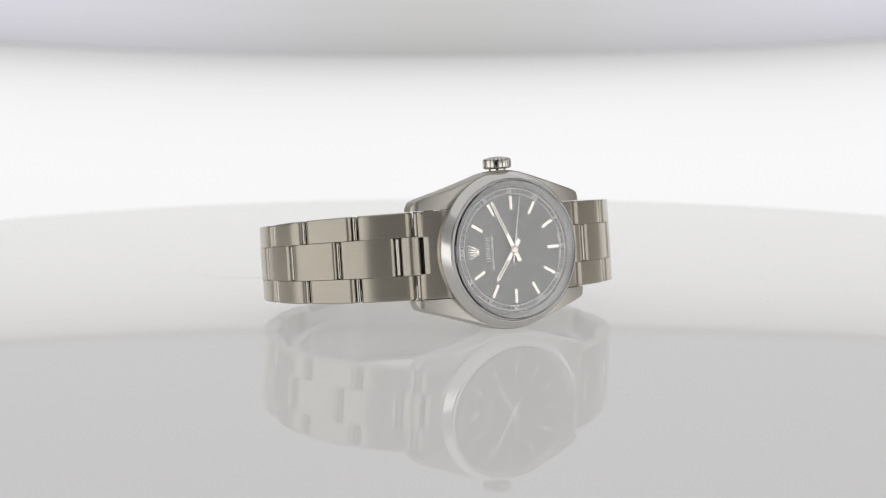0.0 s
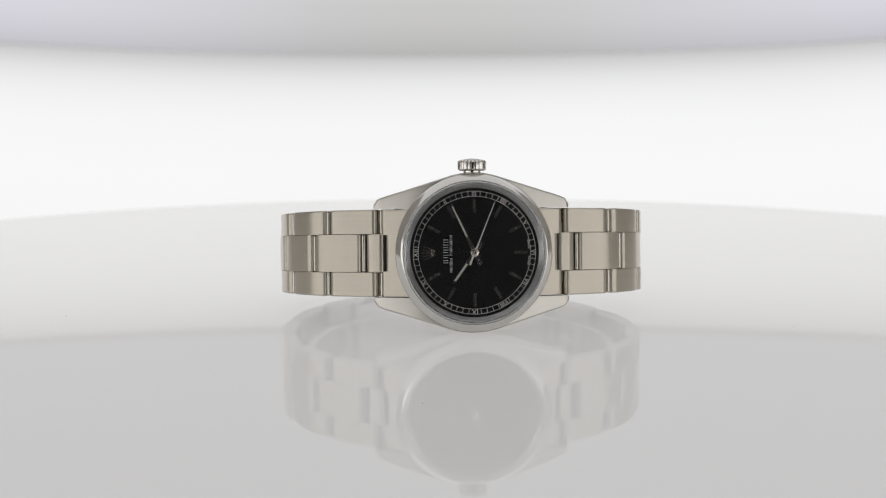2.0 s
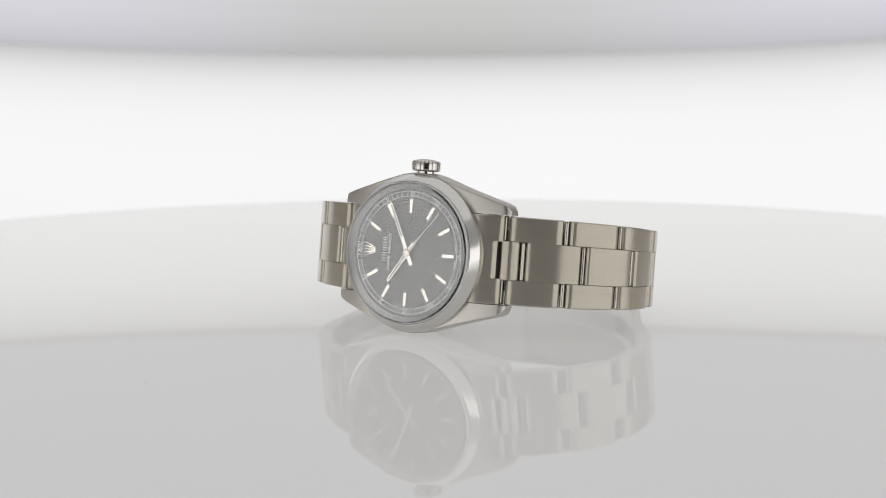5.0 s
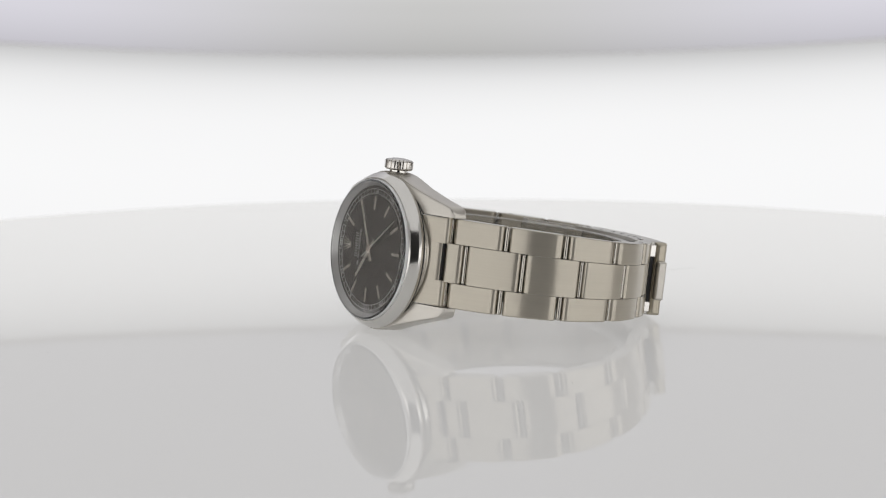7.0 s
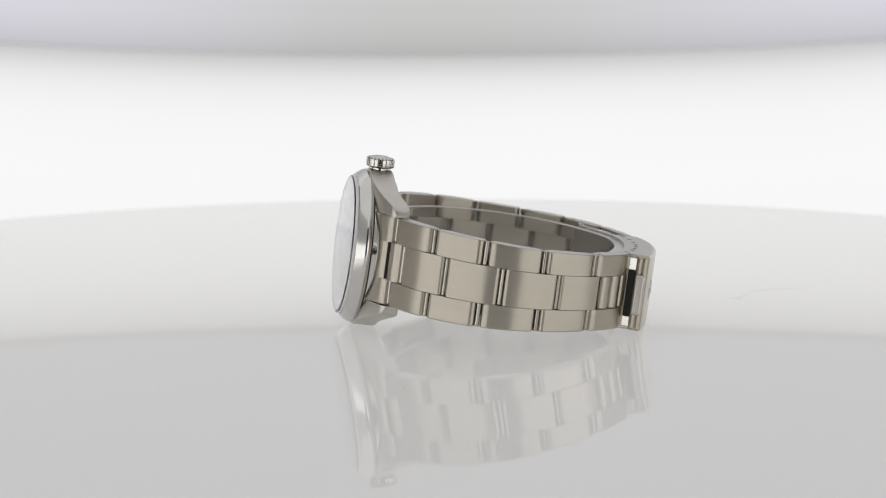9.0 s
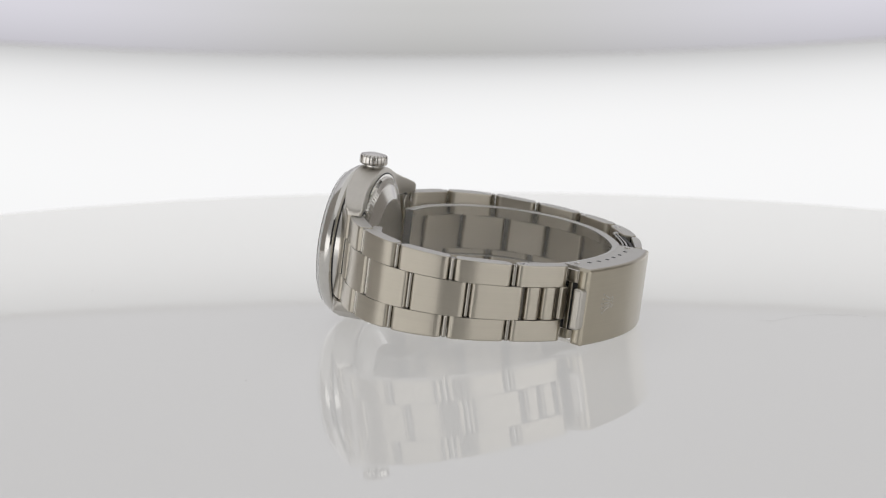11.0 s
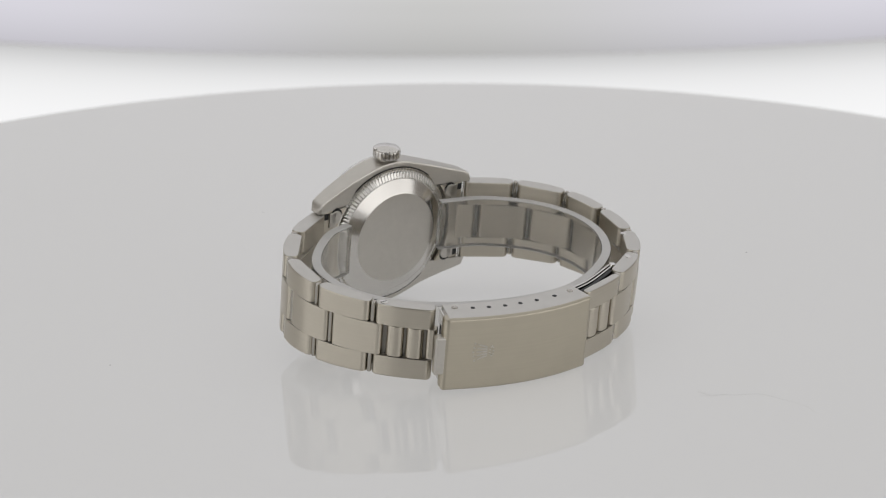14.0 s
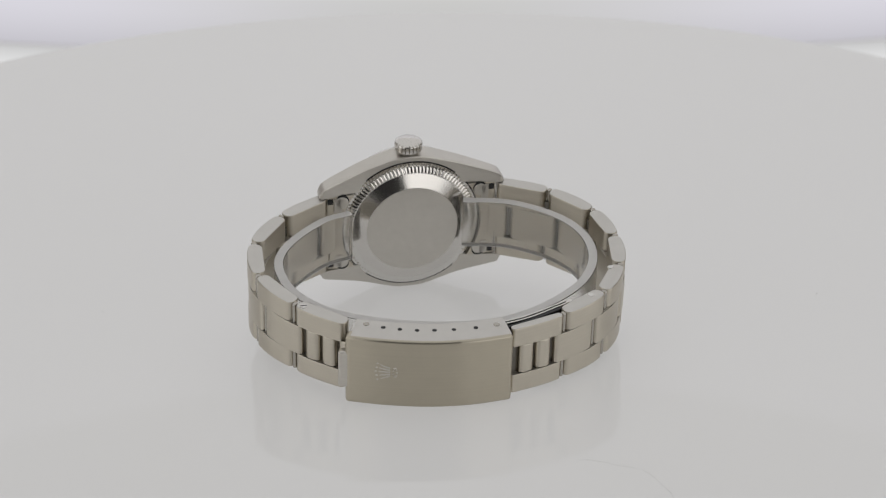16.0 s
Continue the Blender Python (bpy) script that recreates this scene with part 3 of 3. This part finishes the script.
def band(way, s0, s1, lo, hi, d0, d1, steps=24, bev=0.25, rim_r=None):
    """A curved strip along the way, between two depths and two widths, with rounded rims and ends."""
    bm = bmesh.new()
    cols = []
    inner = [s0 + bev + (s1 - s0 - 2 * bev) * i / steps for i in range(steps + 1)]
    curve = [(1 - math.sin(radians(a)), 1 - math.cos(radians(a))) for a in (0, 22.5, 45, 67.5)]
    run = [(s0 + bev * q, bev * p) for p, q in curve] + [(s, 0.0) for s in inner] + [(s1 - bev * q, bev * p) for p, q in reversed(curve)]
    for s, e in run:
        e *= 0.9
        loop = []
        rim_r = rim_r or bev
        rim = [(lo + rim_r * (1 - math.cos(radians(a))), d0 + rim_r * (1 - math.sin(radians(a)))) for a in (0, 22.5, 45, 67.5, 90)]
        top = rim + [(lo + hi - y, d) for y, d in reversed(rim)]
        for y, d in top + [(y, d0 + d1 - d) for y, d in reversed(top)]:
            y = min(max(y, lo + e), hi - e)
            q = way.place(s, min(max(d, d0 + e), d1 - e))
            loop.append(bm.verts.new((q.x, y, q.y)))
        cols.append(loop)
    k = len(cols[0])
    for p, q in zip(cols, cols[1:]):
        for i in range(k):
            bm.faces.new((p[i], p[(i + 1) % k], q[(i + 1) % k], q[i]))
    bm.faces.new(cols[0])
    bm.faces.new(cols[-1][::-1])
    return bm


# added strip inside the links, dark so that their gaps look shaded
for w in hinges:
    part("gap_shade_strip", band(w, 0.5, w.at[-1] - 0.6, -6.0, 5.8, 1.2, 1.9, 70, bev=0.1), GAP_BACKING, watch)

CT, CB = 7.0, -7.85
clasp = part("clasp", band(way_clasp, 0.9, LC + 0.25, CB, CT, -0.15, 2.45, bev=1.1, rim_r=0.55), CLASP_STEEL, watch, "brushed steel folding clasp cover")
part("clasp_cheek", band(way_clasp, 1.9, LC - 0.1, CT - 0.8, CT + 0.02, 0.42, 6.3, bev=0.12), LINK_EDGE, clasp)
part("clasp_cheek", band(way_clasp, 1.9, LC - 0.1, CB - 0.02, CB + 0.8, 0.42, 6.3, bev=0.12), LINK_EDGE, clasp)
part("clasp_blade", band(way_clasp, 1.6, LC - 1.0, CB + 1.2, CT - 1.2, 3.6, 4.6, bev=0.2), BRUSHED, clasp)
part("clasp_tab", band(way_clasp, -0.45, 1.9, CB + 3.2, CT - 3.7, 0.0, 2.0, 6, bev=0.6), BRUSHED_CASE, clasp, "rounded opening tab")
part("clasp_end_plate", band(way_clasp, 1.35, 2.2, CT - 3.1, CT - 0.6, 1.0, 5.6, 4, bev=0.2), POLISHED, clasp)
part("clasp_end_plate", band(way_clasp, 1.35, 2.2, CB + 0.6, CB + 2.7, 1.0, 5.6, 4, bev=0.2), POLISHED, clasp)
# the last plate is near-black, for the shade inside the clasp end
part("clasp_slot_shade", band(way_clasp, 1.7, 2.5, CB + 0.9, CT - 0.9, 2.0, 5.9, 4, bev=0.05), GAP_SHADE, clasp)
for x, n in ((15.7, -53.4), (12.8, -54.6), (9.7, -55.6), (6.5, -56.2), (2.9, -56.7), (-1.3, -56.9)):
    c = Vector((x, n))
    bm = bmesh.new()
    revolve(bm, [(0.01, 0), (0.44, 0), (0.44, 0.05), (0.01, 0.05)], 20)
    bmesh.ops.rotate(bm, verts=bm.verts, cent=(0, 0, 0), matrix=Matrix.Rotation(radians(-90), 3, "X"))
    bmesh.ops.translate(bm, verts=bm.verts, vec=(c.x, CT + 0.01, c.y))
    part("adjusting_hole", bm, GAP_SHADE, clasp)
for x, n in ((18.6, -51.6), (-5.4, -56.6)):
    c = Vector((x, n))
    bm = bmesh.new()
    revolve(bm, [(0.01, 0), (0.62, 0), (0.6, 0.09), (0.5, 0.12), (0.01, 0.12)], 24)
    bmesh.ops.rotate(bm, verts=bm.verts, cent=(0, 0, 0), matrix=Matrix.Rotation(radians(-90), 3, "X"))
    bmesh.ops.translate(bm, verts=bm.verts, vec=(c.x, CT + 0.02, c.y))
    part("rivet", bm, TUBE, clasp)

# raised emblem on the cover: a plain fan of five tipped bars over a small ring
bm = bmesh.new()


def boss(s, y, h):
    """A small flat-topped knob on the cover."""
    low, top = [], []
    for k in range(8):
        a = k * 0.785
        p, q = way_clasp.place(s + h * math.cos(a), -0.14), way_clasp.place(s + 0.5 * h * math.cos(a), -0.30)
        low.append(bm.verts.new((p.x, y + h * math.sin(a), p.y)))
        top.append(bm.verts.new((q.x, y + 0.5 * h * math.sin(a), q.y)))
    for k in range(8):
        bm.faces.new((low[k], low[(k + 1) % 8], top[(k + 1) % 8], top[k]))
    bm.faces.new(top)


for i in range(5):
    w = -1.6 + 0.8 * i
    rows = []
    for st, y, h in ((9.6, w * 0.55, 0.2), (8.4, w * 0.8, 0.17), (7.4 + 0.2 * abs(w), w, 0.12)):
        o, q = way_clasp.place(st, -0.25), way_clasp.place(st, -0.14)
        rows.append([bm.verts.new(v) for v in ((q.x, y - h, q.y), (o.x, y - h * 0.5, o.y), (o.x, y + h * 0.5, o.y), (q.x, y + h, q.y))])
    for p, q in zip(rows, rows[1:]):
        for k in range(3):
            bm.faces.new((p[k], p[k + 1], q[k + 1], q[k]))
    boss(6.85 + 0.2 * abs(w), w * 1.12, 0.24)
for k in range(9):
    a = radians(40 * k)
    boss(10.5 + 0.35 * math.cos(a), 1.0 * math.sin(a), 0.2)
part("clasp_emblem", bm, SATIN, clasp, "small raised plain emblem")

# folding blades between clasp and bracelet, with their pin
for d in (0.0, 0.75):
    fold = Way([(-5.5, -56.6 + d), (-12.0, -55.2 + d), (-20.6, -51.7 + d)], way_clasp.inward)
    part("fold_blade", band(fold, 0, fold.at[-1], CB + 1.0, CT - 0.25, 0, 0.35, 12, bev=0.08), POLISHED, clasp)
bm = bmesh.new()
revolve(bm, [(0.01, -7.6), (0.75, -7.6), (0.75, 6.7), (0.6, 6.95), (0.01, 6.95)], 24)
bmesh.ops.rotate(bm, verts=bm.verts, cent=(0, 0, 0), matrix=Matrix.Rotation(radians(-90), 3, "X"))
bmesh.ops.translate(bm, verts=bm.verts, vec=(-21.0, 0, -51.2))
part("hinge_pin", bm, POLISHED, clasp)
# added near-black band fills the wedge by the blades, as its shade
part("fold_gap_shade", band(Way([(-7.4, -57.3), (-12.5, -55.7), (-20.0, -52.5)], way_clasp.inward), 0, 12.6, CB + 1.2, CT - 0.3, -0.35, 0.35, 8, bev=0.05), GAP_SHADE, clasp)

# pin and screw heads on the upper link flanks
for x, n, r in ((-32.2, -41.8, 0.55), (-25.7, -50.4, 0.6), (29.1, -43.6, 0.75)):
    y = middle(x, n) + half_width(n)
    bm = bmesh.new()
    revolve(bm, [(r + 0.12, 0.0), (r + 0.12, 0.02), (r, 0.02), (r, 0.08), (r - 0.12, 0.12), (0.01, 0.12)], 24, closed=False)
    bmesh.ops.rotate(bm, verts=bm.verts, cent=(0, 0, 0), matrix=Matrix.Rotation(radians(-90), 3, "X"))
    bmesh.ops.translate(bm, verts=bm.verts, vec=(x, y - 0.02, n))
    pin = part("pin_head", bm, POLISHED, watch)
    if r > 0.7:
        bm = bmesh.new()
        box(bm, x - 0.68, x + 0.68, y + 0.09, y + 0.115, n - 0.11, n + 0.11)
        part("screw_slot", bm, GAP_SHADE, pin)

# back of the lugs: tabs, slots and spring bars
for sx in (1, -1):
    for sy in (1, -1):
        # near-black disc draws the shade round the tab
        bm = bmesh.new()
        revolve(bm, [(0.01, -7.325), (1.45, -7.325), (1.45, -6.0)], 28, closed=False)
        bmesh.ops.translate(bm, verts=bm.verts, vec=(sx * 14.45, sy * 7.4, 0))
        part("lug_recess_shade", bm, GAP_SHADE, watch)
        bm = bmesh.new()
        revolve(bm, [(0.01, -7.6), (1.25, -7.6), (1.4, -7.45), (1.4, -5.5)], 28, closed=False)
        bmesh.ops.translate(bm, verts=bm.verts, vec=(sx * 14.55, sy * 7.0, 0))
        box(bm, *sorted((sx * 14.6, sx * 16.2)), *sorted((sy * 5.0, sy * 8.2)), -7.6, -6.9, 0.1)
        part("lug_tab", bm, BRUSHED_CASE, watch)
        # near-black block draws the shade in the lug's slot
        bm = bmesh.new()
        box(bm, sx * 16.9 - 0.6, sx * 16.9 + 0.6, sy * 7.5 - 0.7, sy * 7.5 + 0.7, -7.36, -6.4, 0.1)
        part("lug_slot_shade", bm, GAP_SHADE, watch)
    bm = bmesh.new()
    revolve(bm, [(0.01, -8.4), (0.3, -8.4), (0.3, 8.4), (0.01, 8.4)], 20)
    bmesh.ops.rotate(bm, verts=bm.verts, cent=(0, 0, 0), matrix=Matrix.Rotation(radians(-90), 3, "X"))
    bmesh.ops.translate(bm, verts=bm.verts, vec=(sx * 18.1, 0, -7.4))
    part("spring_bar", bm, POLISHED, watch)

# ---- clear plastic former inside the bracelet ----
former = tagged(new("bracelet_former"), "clear plastic curved former inside the bracelet", "plastic former")
inner = [(13.6, -9.2), (20.0, -11.4), (28.0, -18.5), (31.8, -26.0), (31.0, -36.0), (25.5, -44.6), (16.0, -50.6), (4.0, -54.4), (-7.0, -55.0),
         (-17.0, -51.6), (-26.0, -45.2), (-31.2, -36.5), (-31.9, -27.0), (-28.2, -18.5), (-20.0, -11.4), (-10.6, -8.6)]
way_inner = Way(inner, way_six.inward)
part("former_band", band(way_inner, 0, way_inner.at[-1], -4.3, 6.2, 0.0, 1.9, 120, bev=0.2), CLEAR, former)
for lo, hi in ((6.16, 6.32), (-4.42, -4.26)):
    part("former_edge", band(way_inner, 0.05, way_inner.at[-1] - 0.05, lo, hi, 0.1, 1.8, 120, bev=0.05), FROST, former, "frosted cut edge")


# ---- lint and dust on the table ----
lint = tagged(new("lint_fibre"), "thin dark curly lint fibre lying on the turntable", "lint")
for pts in ([(-11.5, 62.5), (-12.0, 65.2), (-14.2, 66.6), (-15.5, 68.0), (-18.4, 69.6), (-20.4, 72.0), (-21.2, 76.0), (-22.0, 80.0), (-21.2, 83.0)],
            [(-12.2, 66.0), (-10.6, 64.6), (-9.0, 65.2)]):
    w = Way(pts, 1)
    bm = bmesh.new()
    rings = []
    steps = 60
    for i in range(steps + 1):
        q = w.place(w.at[-1] * i / steps * 0.999)
        d = w.place(w.at[-1] * i / steps * 0.999, 1.0) - q
        lift = 0.03 + 0.03 * (1 + math.sin(i * 0.5))
        rings.append([bm.verts.new((q.x + d.x * 0.008 * math.cos(a), q.y + d.y * 0.008 * math.cos(a), lift + 0.008 * math.sin(a))) for a in (0, 1.57, 3.14, 4.71)])
    for p, q in zip(rings, rings[1:]):
        for k in range(4):
            bm.faces.new((p[k], p[(k + 1) % 4], q[(k + 1) % 4], q[k]))
    part("strand", bm, SPECK, lint)
specks = []
for x, y, r in ((-10.5, -82.8, 0.13), (-77.4, 8.9, 0.1), (68.0, -18.0, 0.1)):
    bm = bmesh.new()
    revolve(bm, [(0.01, 0), (r, 0.0), (r * 0.8, r * 0.3), (0.01, r * 0.45)], 9, wave=lambda i, k: 0.12 * r * math.sin(i * 2.7) if k == 1 else 0)
    bmesh.ops.scale(bm, vec=(1.7, 0.8, 1), verts=bm.verts)
    bmesh.ops.translate(bm, verts=bm.verts, vec=(x, y, 0))
    specks.append(tagged(part("dust_speck", bm, SPECK), "tiny dark dust speck lying on the turntable", "dust", "dust on the turntable"))


# ---- what moves ----
LEAN, TWIST = 0.1358, -0.0056
ca, sa, cb, sb = math.cos(LEAN), math.sin(LEAN), math.cos(TWIST), math.sin(TWIST)
A, B, N = Vector((1, 0, 0)), Vector((0, sa, ca)), Vector((0, -ca, sa))
REST = Matrix((A * cb + B * sb, -A * sb + B * cb, N)).transposed().to_4x4()
REST.translation = (0.004235, -0.019555, 0.00999 + PIVOT)
TILT = ((0, 0), (10.5, 0), (11.0, 0.55), (11.5, 2.04), (12, 3.64), (12.5, 5.22), (13, 6.78), (13.5, 8.31), (14, 9.84), (14.5, 11.38), (15, 12.88), (15.5, 14.39), (16, 15.88))


def table_pose(t):
    tilt = float(np.interp(t, [a for a, _ in TILT], [b for _, b in TILT]))
    up = Matrix.Translation((0, 0, PIVOT))
    return up @ pose(0, 0, 0, tilt) @ up.inverted() @ pose(0, 0, 0, 0, 0, 28.98 - 12.235 * t)


def motions():
    times = [0.5 * i for i in range(33)]
    for thing in (turntable, lint, *specks):
        walk(thing, [(t, table_pose(t)) for t in times])
    for thing in (watch, former):
        walk(thing, [(t, table_pose(t) @ REST) for t in times])
    walk(second, [(t, pose(0, 0, 0, 0, 0, -100.0 - 6.0 * t)) for t in times])


motions()
